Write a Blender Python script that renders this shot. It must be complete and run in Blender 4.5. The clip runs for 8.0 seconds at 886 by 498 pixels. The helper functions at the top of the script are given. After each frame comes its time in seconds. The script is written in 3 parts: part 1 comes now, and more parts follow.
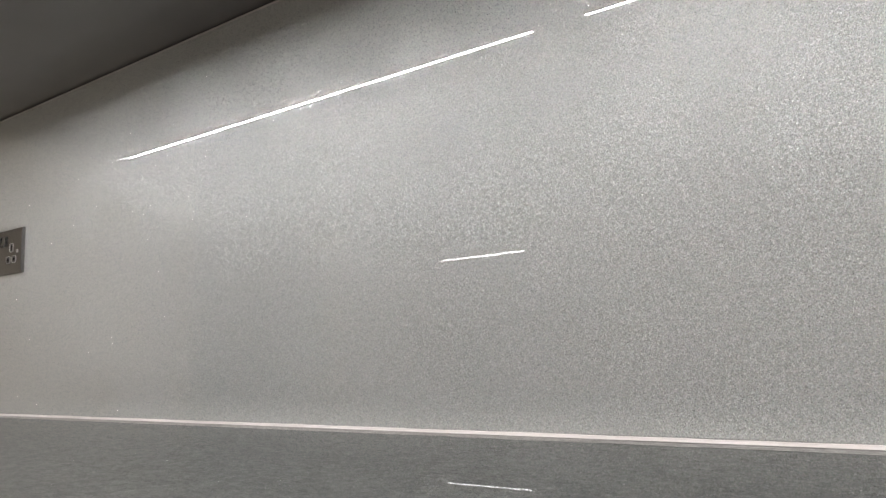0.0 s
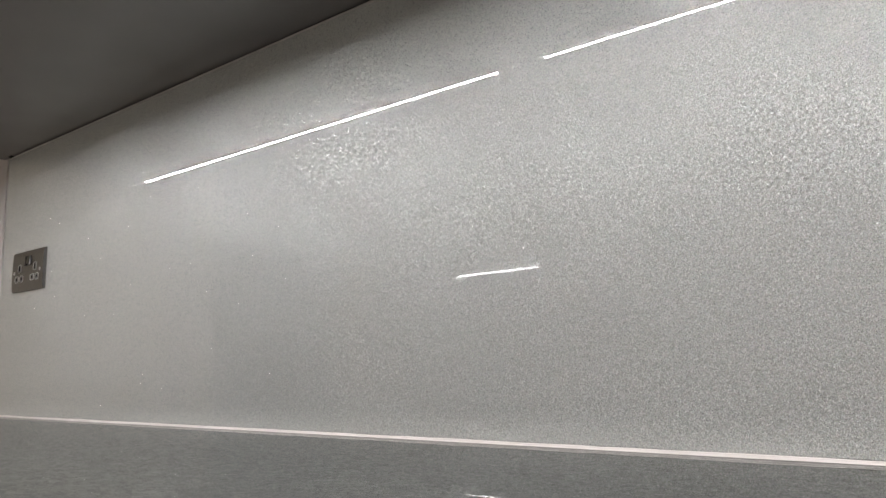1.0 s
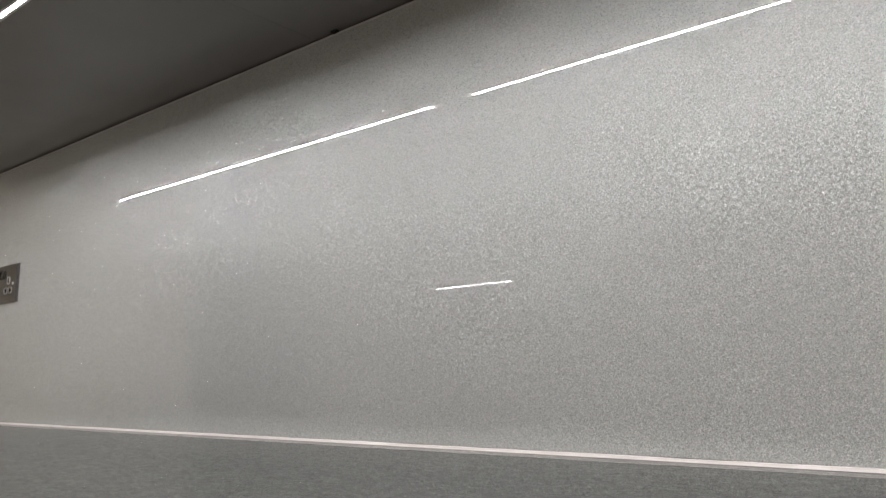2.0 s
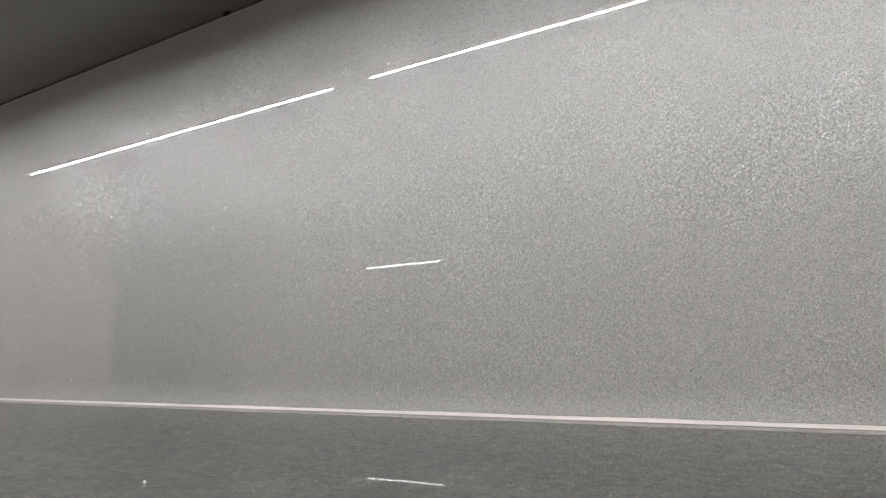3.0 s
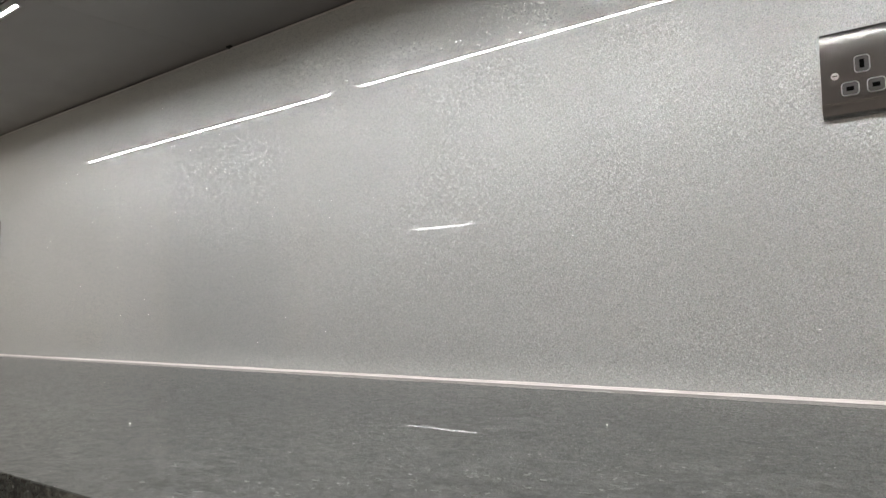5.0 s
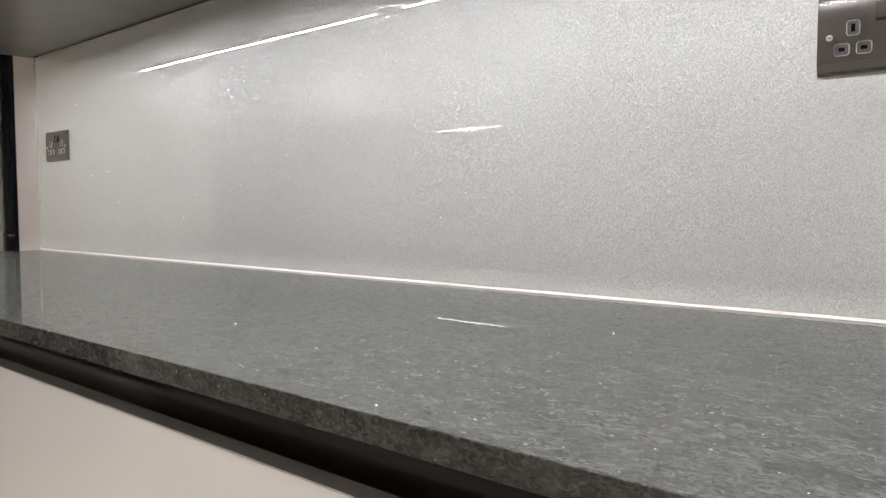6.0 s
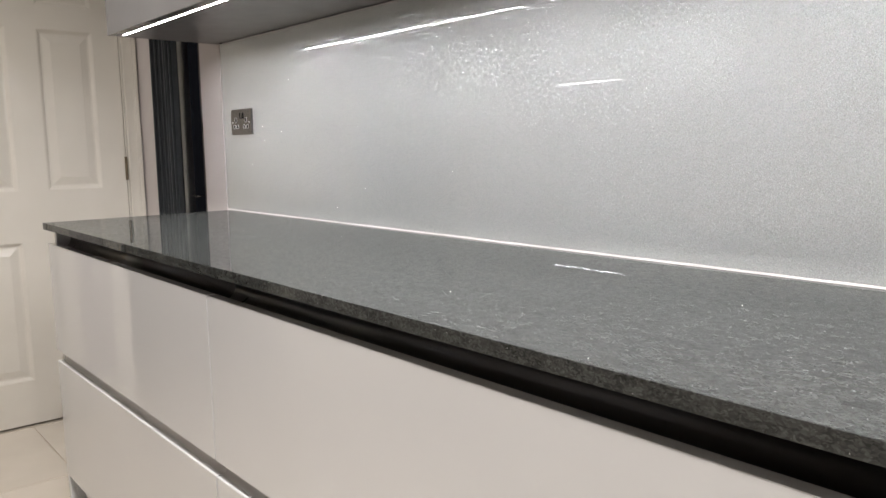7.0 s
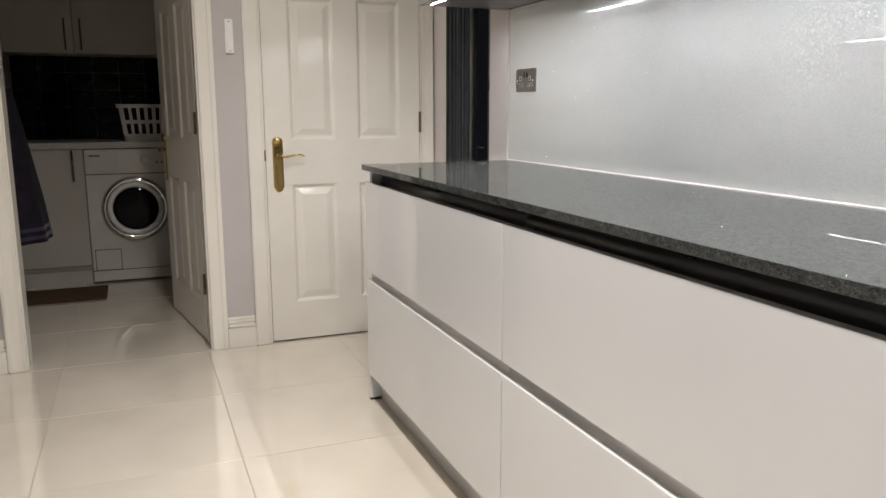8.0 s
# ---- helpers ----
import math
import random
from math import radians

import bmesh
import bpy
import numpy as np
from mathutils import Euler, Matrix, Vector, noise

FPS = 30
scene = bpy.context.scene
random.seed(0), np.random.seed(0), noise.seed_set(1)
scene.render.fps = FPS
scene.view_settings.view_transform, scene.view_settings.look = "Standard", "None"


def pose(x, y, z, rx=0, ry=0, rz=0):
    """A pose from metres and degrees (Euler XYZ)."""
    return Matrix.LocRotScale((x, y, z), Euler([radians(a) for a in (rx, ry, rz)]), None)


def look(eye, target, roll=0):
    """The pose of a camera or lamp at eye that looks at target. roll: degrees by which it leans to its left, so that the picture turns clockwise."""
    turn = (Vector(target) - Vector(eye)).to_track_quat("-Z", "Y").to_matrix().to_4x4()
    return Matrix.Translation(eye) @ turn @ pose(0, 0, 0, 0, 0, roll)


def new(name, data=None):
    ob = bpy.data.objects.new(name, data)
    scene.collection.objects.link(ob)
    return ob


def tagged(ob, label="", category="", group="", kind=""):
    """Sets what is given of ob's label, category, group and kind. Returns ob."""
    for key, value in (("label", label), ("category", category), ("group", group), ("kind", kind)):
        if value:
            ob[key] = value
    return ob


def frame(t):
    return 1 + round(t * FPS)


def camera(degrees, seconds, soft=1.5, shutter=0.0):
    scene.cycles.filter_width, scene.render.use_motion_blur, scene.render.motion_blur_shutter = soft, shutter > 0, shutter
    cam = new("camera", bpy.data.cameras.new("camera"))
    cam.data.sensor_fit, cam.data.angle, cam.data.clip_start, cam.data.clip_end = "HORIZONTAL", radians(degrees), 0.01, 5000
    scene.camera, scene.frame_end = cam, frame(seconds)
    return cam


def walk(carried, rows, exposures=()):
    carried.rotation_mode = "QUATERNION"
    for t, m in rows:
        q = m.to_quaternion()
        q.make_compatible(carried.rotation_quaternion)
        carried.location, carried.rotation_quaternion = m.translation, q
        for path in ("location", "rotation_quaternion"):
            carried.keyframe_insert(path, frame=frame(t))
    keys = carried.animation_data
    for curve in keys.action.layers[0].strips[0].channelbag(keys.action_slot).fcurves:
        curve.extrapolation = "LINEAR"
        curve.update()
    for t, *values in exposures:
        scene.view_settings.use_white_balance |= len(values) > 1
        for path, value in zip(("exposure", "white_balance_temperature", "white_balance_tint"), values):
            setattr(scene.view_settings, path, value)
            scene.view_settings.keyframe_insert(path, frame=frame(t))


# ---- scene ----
cam = camera(60.3, 8.0)
PATH = [
    (0, (1.68, -0.68, 0.994), (0.516, 0.923, 1.268), -2.0),
    (0.5, (1.748, -0.693, 0.992), (0.556, 0.887, 1.276), -1.4),
    (1, (1.833, -0.699, 0.993), (0.595, 0.84, 1.302), -1.2),
    (1.2, (1.866, -0.7, 0.993), (0.615, 0.827, 1.316), -1.3),
    (2.3, (2.023, -0.722, 0.987), (0.823, 0.842, 1.324), -0.5),
    (2.5, (2.042, -0.72, 0.982), (0.886, 0.88, 1.304), -0.7),
    (3, (2.098, -0.713, 0.972), (0.978, 0.92, 1.258), -0.9),
    (3.5, (2.158, -0.732, 0.974), (0.962, 0.849, 1.238), -0.4),
    (4, (2.233, -0.764, 0.981), (0.993, 0.788, 1.212), -0.5),
    (4.2, (2.267, -0.771, 0.99), (1.012, 0.772, 1.203), -0.6),
    (5.3, (2.398, -0.831, 1.012), (1.144, 0.723, 1.132), -1.2),
    (5.5, (2.413, -0.846, 1.022), (1.154, 0.706, 1.09), -1.1),
    (6, (2.457, -0.938, 1.04), (1.139, 0.562, 0.926), -0.2),
    (6.5, (2.508, -1.065, 1.085), (1.112, 0.352, 0.87), -0.3),
    (7, (2.577, -1.201, 1.127), (1.075, 0.091, 0.858), -0.8),
    (7.5, (2.664, -1.304, 1.122), (1.002, -0.238, 0.807), -0.3),
    (8, (2.757, -1.39, 1.11), (0.932, -0.656, 0.749), -0.1),
]
walk(cam, [(t, look(eye, target, roll)) for t, eye, target, roll in PATH],
     [(0, 0.12, 6620, 11), (2.5, -0.04, 6620, 11), (3.0, -0.06, 6620, 11), (3.5, 0.09, 6620, 10), (4.0, 0.14, 6620, 10), (5.3, 0.27, 6600, 10), (6.0, 0.56, 6600, 11), (7.0, 0.61, 6420, 11), (8.0, 0.70, 6420, 10)])

# ---------------------------------------------------------------- light
world = bpy.data.worlds.new("world")
scene.world = world
world.use_nodes = True
world.node_tree.nodes["Background"].inputs[0].default_value = (0.02, 0.02, 0.025, 1)
world.node_tree.nodes["Background"].inputs[1].default_value = 0.2

LED_COLOUR, LED_POWER = (1.0, 0.985, 1.01), 275.0
SPOT_COLOUR, SPOT_POWER = (1.0, 0.94, 0.87), 10.6
DOWNLIGHTS = [(0.40, -0.95), (1.55, -0.95), (2.70, -0.95), (3.85, -0.95)]


# ---------------------------------------------------------------- materials
def mat(name):
    m = bpy.data.materials.new(name)
    m.use_nodes = True
    return m, m.node_tree.nodes, m.node_tree.links, m.node_tree.nodes["Principled BSDF"]


def noise_tex(nodes, links, scale, detail=4.0, stretch=(1, 1, 1), coords="Object"):
    tc = nodes.new("ShaderNodeTexCoord")
    mp = nodes.new("ShaderNodeMapping")
    mp.inputs["Scale"].default_value = stretch
    links.new(tc.outputs[coords], mp.inputs[0])
    n = nodes.new("ShaderNodeTexNoise")
    n.inputs["Scale"].default_value = scale
    n.inputs["Detail"].default_value = detail
    links.new(mp.outputs[0], n.inputs["Vector"])
    return n


def ramp(nodes, links, source, stops):
    r = nodes.new("ShaderNodeValToRGB")
    while len(r.color_ramp.elements) < len(stops):
        r.color_ramp.elements.new(0.5)
    for e, (p, c) in zip(r.color_ramp.elements, stops):
        e.position, e.color = p, (*c, 1)
    links.new(source, r.inputs[0])
    return r


def surface(name, a, b, rough, scale=6.0, bump=0.05, bump_scale=180.0, metal=0.0, coat=0.0, stretch=(1, 1, 1), rough_var=0.06, sheen=0.0):
    """A surface whose colour drifts between a and b, with fine relief and uneven gloss."""
    m, nodes, links, p = mat(name)
    n = noise_tex(nodes, links, scale, 5, stretch)
    c = ramp(nodes, links, n.outputs[0], [(0.3, a), (0.7, b)])
    links.new(c.outputs[0], p.inputs["Base Color"])
    n2 = noise_tex(nodes, links, scale * 3.7, 3, stretch)
    mr = nodes.new("ShaderNodeMapRange")
    mr.inputs["To Min"].default_value = max(0.01, rough - rough_var)
    mr.inputs["To Max"].default_value = rough + rough_var
    links.new(n2.outputs[0], mr.inputs["Value"])
    links.new(mr.outputs[0], p.inputs["Roughness"])
    if bump:
        n3 = noise_tex(nodes, links, bump_scale, 2, stretch)
        bp = nodes.new("ShaderNodeBump")
        bp.inputs["Strength"].default_value = bump
        bp.inputs["Distance"].default_value = 0.002
        links.new(n3.outputs[0], bp.inputs["Height"])
        links.new(bp.outputs[0], p.inputs["Normal"])
    p.inputs["Metallic"].default_value = metal
    p.inputs["Coat Weight"].default_value = coat
    p.inputs["Coat Roughness"].default_value = 0.03
    p.inputs["Sheen Weight"].default_value = sheen
    return m


def glowing(name, colour, power):
    m, nodes, links, p = mat(name)
    p.inputs["Base Color"].default_value = (0.8, 0.8, 0.8, 1)
    p.inputs["Emission Color"].default_value = (*colour, 1)
    p.inputs["Emission Strength"].default_value = power
    return m


def vmath(nodes, links, op, a, b=None, scale=None):
    v = nodes.new("ShaderNodeVectorMath")
    v.operation = op
    links.new(a, v.inputs[0])
    if b is not None:
        if isinstance(b, tuple):
            v.inputs[1].default_value = b
        else:
            links.new(b, v.inputs[1])
    if scale is not None:
        if isinstance(scale, float):
            v.inputs["Scale"].default_value = scale
        else:
            links.new(scale, v.inputs["Scale"])
    return v.outputs[0]


def maths(nodes, links, op, a, b=None, c=None):
    v = nodes.new("ShaderNodeMath")
    v.operation = op
    for k, x in enumerate((a, b, c)):
        if x is None:
            continue
        if isinstance(x, (int, float)):
            v.inputs[k].default_value = x
        else:
            links.new(x, v.inputs[k])
    return v.outputs[0]


def spread(nodes, links, source, lo, hi, lo_in=0.0, hi_in=1.0):
    mr = nodes.new("ShaderNodeMapRange")
    for key, x in (("From Min", lo_in), ("From Max", hi_in), ("To Min", lo), ("To Max", hi)):
        mr.inputs[key].default_value = x
    links.new(source, mr.inputs["Value"])
    return mr.outputs[0]


def glitter_glass():
    """Silver glitter lacquer under clear glass: a coarse pearly ground, with flakes that each lean their own way."""
    m, nodes, links, p = mat("glitter_glass")
    tc = nodes.new("ShaderNodeTexCoord")
    geo = nodes.new("ShaderNodeNewGeometry")
    fine = nodes.new("ShaderNodeTexVoronoi")
    fine.inputs["Scale"].default_value = 1220.0
    flake = nodes.new("ShaderNodeTexVoronoi")
    flake.inputs["Scale"].default_value = 800.0
    for v in (fine, flake):
        links.new(tc.outputs["Object"], v.inputs["Vector"])
    sep = nodes.new("ShaderNodeSeparateColor")
    links.new(flake.outputs["Color"], sep.inputs[0])
    sf = nodes.new("ShaderNodeSeparateColor")
    links.new(fine.outputs["Color"], sf.inputs[0])
    # only the heart of some cells is a large flake
    pick = maths(nodes, links, "GREATER_THAN", maths(nodes, links, "FRACT", maths(nodes, links, "MULTIPLY", sep.outputs[1], 13.0)), 0.60)
    near = maths(nodes, links, "LESS_THAN", flake.outputs["Distance"], 0.33)
    mask = maths(nodes, links, "MULTIPLY", pick, near)
    t1 = vmath(nodes, links, "SCALE", vmath(nodes, links, "SUBTRACT", fine.outputs["Color"], (0.5, 0.5, 0.5)), scale=0.50)
    t2 = vmath(nodes, links, "SCALE", vmath(nodes, links, "SUBTRACT", flake.outputs["Color"], (0.40, 0.5, 0.28)), scale=0.95)
    t3 = vmath(nodes, links, "SCALE", t2, scale=mask)
    n = vmath(nodes, links, "ADD", vmath(nodes, links, "ADD", geo.outputs["Normal"], t1), t3)
    links.new(vmath(nodes, links, "NORMALIZE", n), p.inputs["Normal"])
    nz = noise_tex(nodes, links, 2.5, 3)
    c = ramp(nodes, links, nz.outputs[0], [(0.3, (0.600, 0.604, 0.600)), (0.7, (0.630, 0.634, 0.630))])
    # each grain has its own brightness and a faint hue
    tone = maths(nodes, links, "POWER", sf.outputs[0], 1.6)
    ground = vmath(nodes, links, "SCALE", c.outputs[0], scale=spread(nodes, links, tone, 0.90, 1.22))
    hue = vmath(nodes, links, "ADD", vmath(nodes, links, "SCALE", vmath(nodes, links, "SUBTRACT", fine.outputs["Color"], (0.5, 0.5, 0.5)), scale=0.09), (1.0, 1.0, 1.0))
    ground = vmath(nodes, links, "MULTIPLY", ground, hue)
    mx = nodes.new("ShaderNodeMix")
    mx.data_type = "RGBA"
    links.new(mask, mx.inputs["Factor"])
    mx.inputs["B"].default_value = (0.80, 0.795, 0.80, 1)
    links.new(ground, mx.inputs["A"])
    links.new(mx.outputs["Result"], p.inputs["Base Color"])
    links.new(spread(nodes, links, mask, 0.18, 0.68), p.inputs["Metallic"])
    links.new(spread(nodes, links, mask, 0.26, 0.23), p.inputs["Roughness"])
    p.inputs["Coat Weight"].default_value = 1.0
    p.inputs["Coat IOR"].default_value = 1.95
    p.inputs["Coat Roughness"].default_value = 0.004
    p.inputs["Coat Tint"].default_value = (0.97, 1.0, 0.985, 1)
    return m


def granite():
    """Polished dark granite: interlocked grey crystals in a near-black ground, rare bright mica; some grains stay unpolished."""
    m, nodes, links, p = mat("granite")
    tc = nodes.new("ShaderNodeTexCoord")
    warp = noise_tex(nodes, links, 90.0, 3)
    bent = vmath(nodes, links, "ADD", tc.outputs["Object"], vmath(nodes, links, "SCALE", vmath(nodes, links, "SUBTRACT", warp.outputs["Color"], (0.5, 0.5, 0.5)), scale=0.010))

    def crystals(scale, lie):
        squash = vmath(nodes, links, "MULTIPLY", bent, lie)
        cell = nodes.new("ShaderNodeTexVoronoi")
        cell.inputs["Scale"].default_value = scale
        links.new(squash, cell.inputs["Vector"])
        sc = nodes.new("ShaderNodeSeparateColor")
        links.new(cell.outputs["Color"], sc.inputs[0])
        return cell, sc

    _, coarse = crystals(210.0, (0.6, 1, 1))
    _, small = crystals(520.0, (0.6, 1, 1))
    speck, pick = crystals(520.0, (1, 1, 1))
    cloud = noise_tex(nodes, links, 45.0, 4, (0.6, 1, 1))
    tone = maths(nodes, links, "MULTIPLY_ADD", maths(nodes, links, "POWER", coarse.outputs[0], 2.0), 0.20,
                 maths(nodes, links, "MULTIPLY_ADD", maths(nodes, links, "POWER", small.outputs[0], 1.5), 0.36, maths(nodes, links, "MULTIPLY", cloud.outputs[0], 0.66)))
    c = ramp(nodes, links, tone, [(0.25, (0.016, 0.0172, 0.0168)), (0.48, (0.040, 0.043, 0.042)), (0.65, (0.060, 0.064, 0.062)), (0.95, (0.098, 0.103, 0.100))])
    mica = maths(nodes, links, "MULTIPLY", maths(nodes, links, "GREATER_THAN", pick.outputs[0], 0.993), maths(nodes, links, "LESS_THAN", speck.outputs["Distance"], 0.30))
    mx = nodes.new("ShaderNodeMix")
    mx.data_type = "RGBA"
    links.new(mica, mx.inputs["Factor"])
    links.new(c.outputs[0], mx.inputs["A"])
    mx.inputs["B"].default_value = (0.40, 0.41, 0.40, 1)
    links.new(mx.outputs["Result"], p.inputs["Base Color"])
    n2 = noise_tex(nodes, links, 30.0, 3)
    links.new(spread(nodes, links, n2.outputs[0], 0.003, 0.010), p.inputs["Roughness"])
    p.inputs["IOR"].default_value = 1.58
    # pits and soft minerals that never took the polish
    dull = nodes.new("ShaderNodeBsdfDiffuse")
    links.new(mx.outputs["Result"], dull.inputs["Color"])
    both = nodes.new("ShaderNodeMixShader")
    links.new(spread(nodes, links, maths(nodes, links, "MULTIPLY_ADD", small.outputs[1], 0.5, maths(nodes, links, "MULTIPLY", coarse.outputs[1], 0.5)), 0.16, 0.52), both.inputs[0])
    links.new(p.outputs[0], both.inputs[1])
    links.new(dull.outputs[0], both.inputs[2])
    links.new(both.outputs[0], nodes["Material Output"].inputs["Surface"])
    return m


def tile_mat():
    m, nodes, links, p = mat("porcelain")
    oi = nodes.new("ShaderNodeObjectInfo")
    n = noise_tex(nodes, links, 3.0, 5)
    ad = nodes.new("ShaderNodeMath")
    ad.operation = "MULTIPLY_ADD"
    ad.inputs[1].default_value = 0.25
    links.new(oi.outputs["Random"], ad.inputs[0])
    links.new(n.outputs[0], ad.inputs[2])
    c = ramp(nodes, links, ad.outputs[0], [(0.4, (0.60, 0.545, 0.465)), (0.8, (0.68, 0.62, 0.535))])
    links.new(c.outputs[0], p.inputs["Base Color"])
    n2 = noise_tex(nodes, links, 9.0, 4)
    mr = nodes.new("ShaderNodeMapRange")
    mr.inputs["To Min"].default_value, mr.inputs["To Max"].default_value = 0.03, 0.08
    p.inputs["Coat Weight"].default_value, p.inputs["Coat Roughness"].default_value = 1.0, 0.02
    p.inputs["Coat IOR"].default_value = 1.65
    links.new(n2.outputs[0], mr.inputs["Value"])
    links.new(mr.outputs[0], p.inputs["Roughness"])
    return m


def fabric(name, a, b, scale=900.0, sheen=0.25):
    m, nodes, links, p = mat(name)
    n = noise_tex(nodes, links, 14.0, 4)
    c = ramp(nodes, links, n.outputs[0], [(0.3, a), (0.7, b)])
    links.new(c.outputs[0], p.inputs["Base Color"])
    p.inputs["Roughness"].default_value = 0.85
    p.inputs["Sheen Weight"].default_value = sheen
    p.inputs["Specular IOR Level"].default_value = 0.2
    w = noise_tex(nodes, links, scale, 2)
    bp = nodes.new("ShaderNodeBump")
    bp.inputs["Strength"].default_value, bp.inputs["Distance"].default_value = 0.2, 0.001
    links.new(w.outputs[0], bp.inputs["Height"])
    links.new(bp.outputs[0], p.inputs["Normal"])
    return m


GLITTER, GRANITE, TILE = glitter_glass(), granite(), tile_mat()
LED = glowing("led_diffuser", LED_COLOUR, LED_POWER)
LED_FAR = glowing("led_diffuser_far", LED_COLOUR, 42.0)
LED_DIM = glowing("led_diffuser_dim", LED_COLOUR, 2.6)
LENS = glowing("downlight_lens", SPOT_COLOUR, 12.0)
LACQUER = surface("white_lacquer", (0.742, 0.760, 0.785), (0.772, 0.790, 0.815), 0.22, 1.5, 0.006, 60, rough_var=0.04, coat=1.0)
CARCASS = surface("white_board", (0.66, 0.65, 0.63), (0.72, 0.71, 0.69), 0.35, 3, 0.02)
GREY_CAB = surface("grey_laminate", (0.142, 0.136, 0.137), (0.165, 0.159, 0.160), 0.30, 3, 0.03, 240)
GREY_FRONT = surface("grey_front", (0.17, 0.17, 0.175), (0.20, 0.20, 0.205), 0.22, 3, 0.02, 240)
RAIL_BLACK = surface("black_anodised", (0.026, 0.025, 0.025), (0.031, 0.030, 0.030), 0.28, 3, 0, rough_var=0.02)
RAIL_GREY = surface("grey_anodised", (0.56, 0.55, 0.54), (0.62, 0.61, 0.60), 0.38, 20, 0.04, 300, metal=0.1, stretch=(0.05, 1, 1))
STEEL = surface("brushed_steel", (0.205, 0.199, 0.193), (0.225, 0.219, 0.212), 0.25, 900, 0.015, 2500, metal=1.0, stretch=(0.03, 1, 1), rough_var=0.03)
BRIGHT = surface("satin_chrome", (0.86, 0.86, 0.85), (0.92, 0.92, 0.91), 0.30, 20, 0, metal=0.9, rough_var=0.05)
CHROME = surface("chrome", (0.62, 0.62, 0.62), (0.70, 0.70, 0.70), 0.08, 20, 0, metal=1.0, rough_var=0.03)
INSERT = surface("grey_insert", (0.075, 0.072, 0.070), (0.095, 0.092, 0.088), 0.35, 40, 0.02)
HOLE, _nodes, _links, _p = mat("pin_opening")
_p.inputs["Base Color"].default_value = (0.003, 0.003, 0.003, 1)
_p.inputs["Roughness"].default_value = 0.95
_p.inputs["Specular IOR Level"].default_value = 0.05
BLACK = surface("black_plastic", (0.008, 0.008, 0.008), (0.014, 0.014, 0.014), 0.4, 40, 0.02)
SEALANT = surface("white_sealant", (0.52, 0.50, 0.49), (0.60, 0.58, 0.565), 0.45, 25, 0.10, 90)
WALL_PAINT = surface("grey_wall_paint", (0.44, 0.41, 0.40), (0.48, 0.45, 0.44), 0.75, 3, 0.10, 420)
PALE_PAINT = surface("pale_wall_paint", (0.60, 0.56, 0.55), (0.64, 0.60, 0.59), 0.75, 3, 0.10, 420)
CEIL_PAINT = surface("ceiling_paint", (0.74, 0.73, 0.71), (0.79, 0.78, 0.76), 0.85, 3, 0.08, 420)
GLOSS_WHITE = surface("white_gloss_paint", (0.71, 0.68, 0.615), (0.76, 0.73, 0.665), 0.16, 4, 0.04, 120)
BRASS = surface("polished_brass", (0.50, 0.37, 0.13), (0.62, 0.47, 0.19), 0.13, 30, 0.03, 200, metal=1.0)
BRONZE = surface("aged_hinge_steel", (0.16, 0.13, 0.09), (0.26, 0.21, 0.14), 0.38, 40, 0.08, 300, metal=1.0)
GROUT = surface("grout", (0.36, 0.31, 0.25), (0.43, 0.38, 0.31), 0.9, 40, 0.2, 500)
SWITCH = surface("white_plastic", (0.76, 0.75, 0.73), (0.80, 0.79, 0.77), 0.30, 20, 0.02)
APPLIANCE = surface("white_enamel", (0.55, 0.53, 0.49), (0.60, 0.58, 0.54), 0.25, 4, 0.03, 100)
DOOR_GLASS = surface("dark_porthole_glass", (0.004, 0.004, 0.005), (0.007, 0.007, 0.008), 0.06, 10, 0, coat=0.0, rough_var=0.03)
BLACK_TILE = surface("black_glazed_tile", (0.003, 0.003, 0.003), (0.006, 0.006, 0.006), 0.06, 10, 0.01, 60, rough_var=0.02)
DARK_GROUT = surface("dark_grout", (0.11, 0.105, 0.10), (0.15, 0.145, 0.135), 0.9, 40, 0.2, 500)
for _m in (BLACK_TILE, DOOR_GLASS):
    _m.node_tree.nodes["Principled BSDF"].inputs["Specular IOR Level"].default_value = 0.15
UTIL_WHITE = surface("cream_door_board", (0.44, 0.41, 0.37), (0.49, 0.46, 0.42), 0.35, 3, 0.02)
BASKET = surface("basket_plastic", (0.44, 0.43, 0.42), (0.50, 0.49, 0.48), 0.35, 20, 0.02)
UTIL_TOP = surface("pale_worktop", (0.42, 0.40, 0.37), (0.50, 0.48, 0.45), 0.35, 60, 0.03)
COIR = surface("brown_coir", (0.050, 0.026, 0.010), (0.095, 0.050, 0.021), 0.95, 60, 0.9, 500)
CURTAIN = fabric("charcoal_cloth", (0.040, 0.045, 0.050), (0.060, 0.066, 0.072))
NIGHT_GLASS, _nodes, _links, _p = mat("window_glass")
_p.inputs["Base Color"].default_value = (0.9, 0.93, 0.92, 1)
_p.inputs["Transmission Weight"].default_value = 1.0
_p.inputs["Roughness"].default_value = 0.02
COAT = fabric("purple_cloth", (0.008, 0.006, 0.012), (0.016, 0.012, 0.022), 600, 0.03)
COAT_BAND = fabric("mauve_cloth", (0.028, 0.022, 0.042), (0.042, 0.034, 0.060), 600)


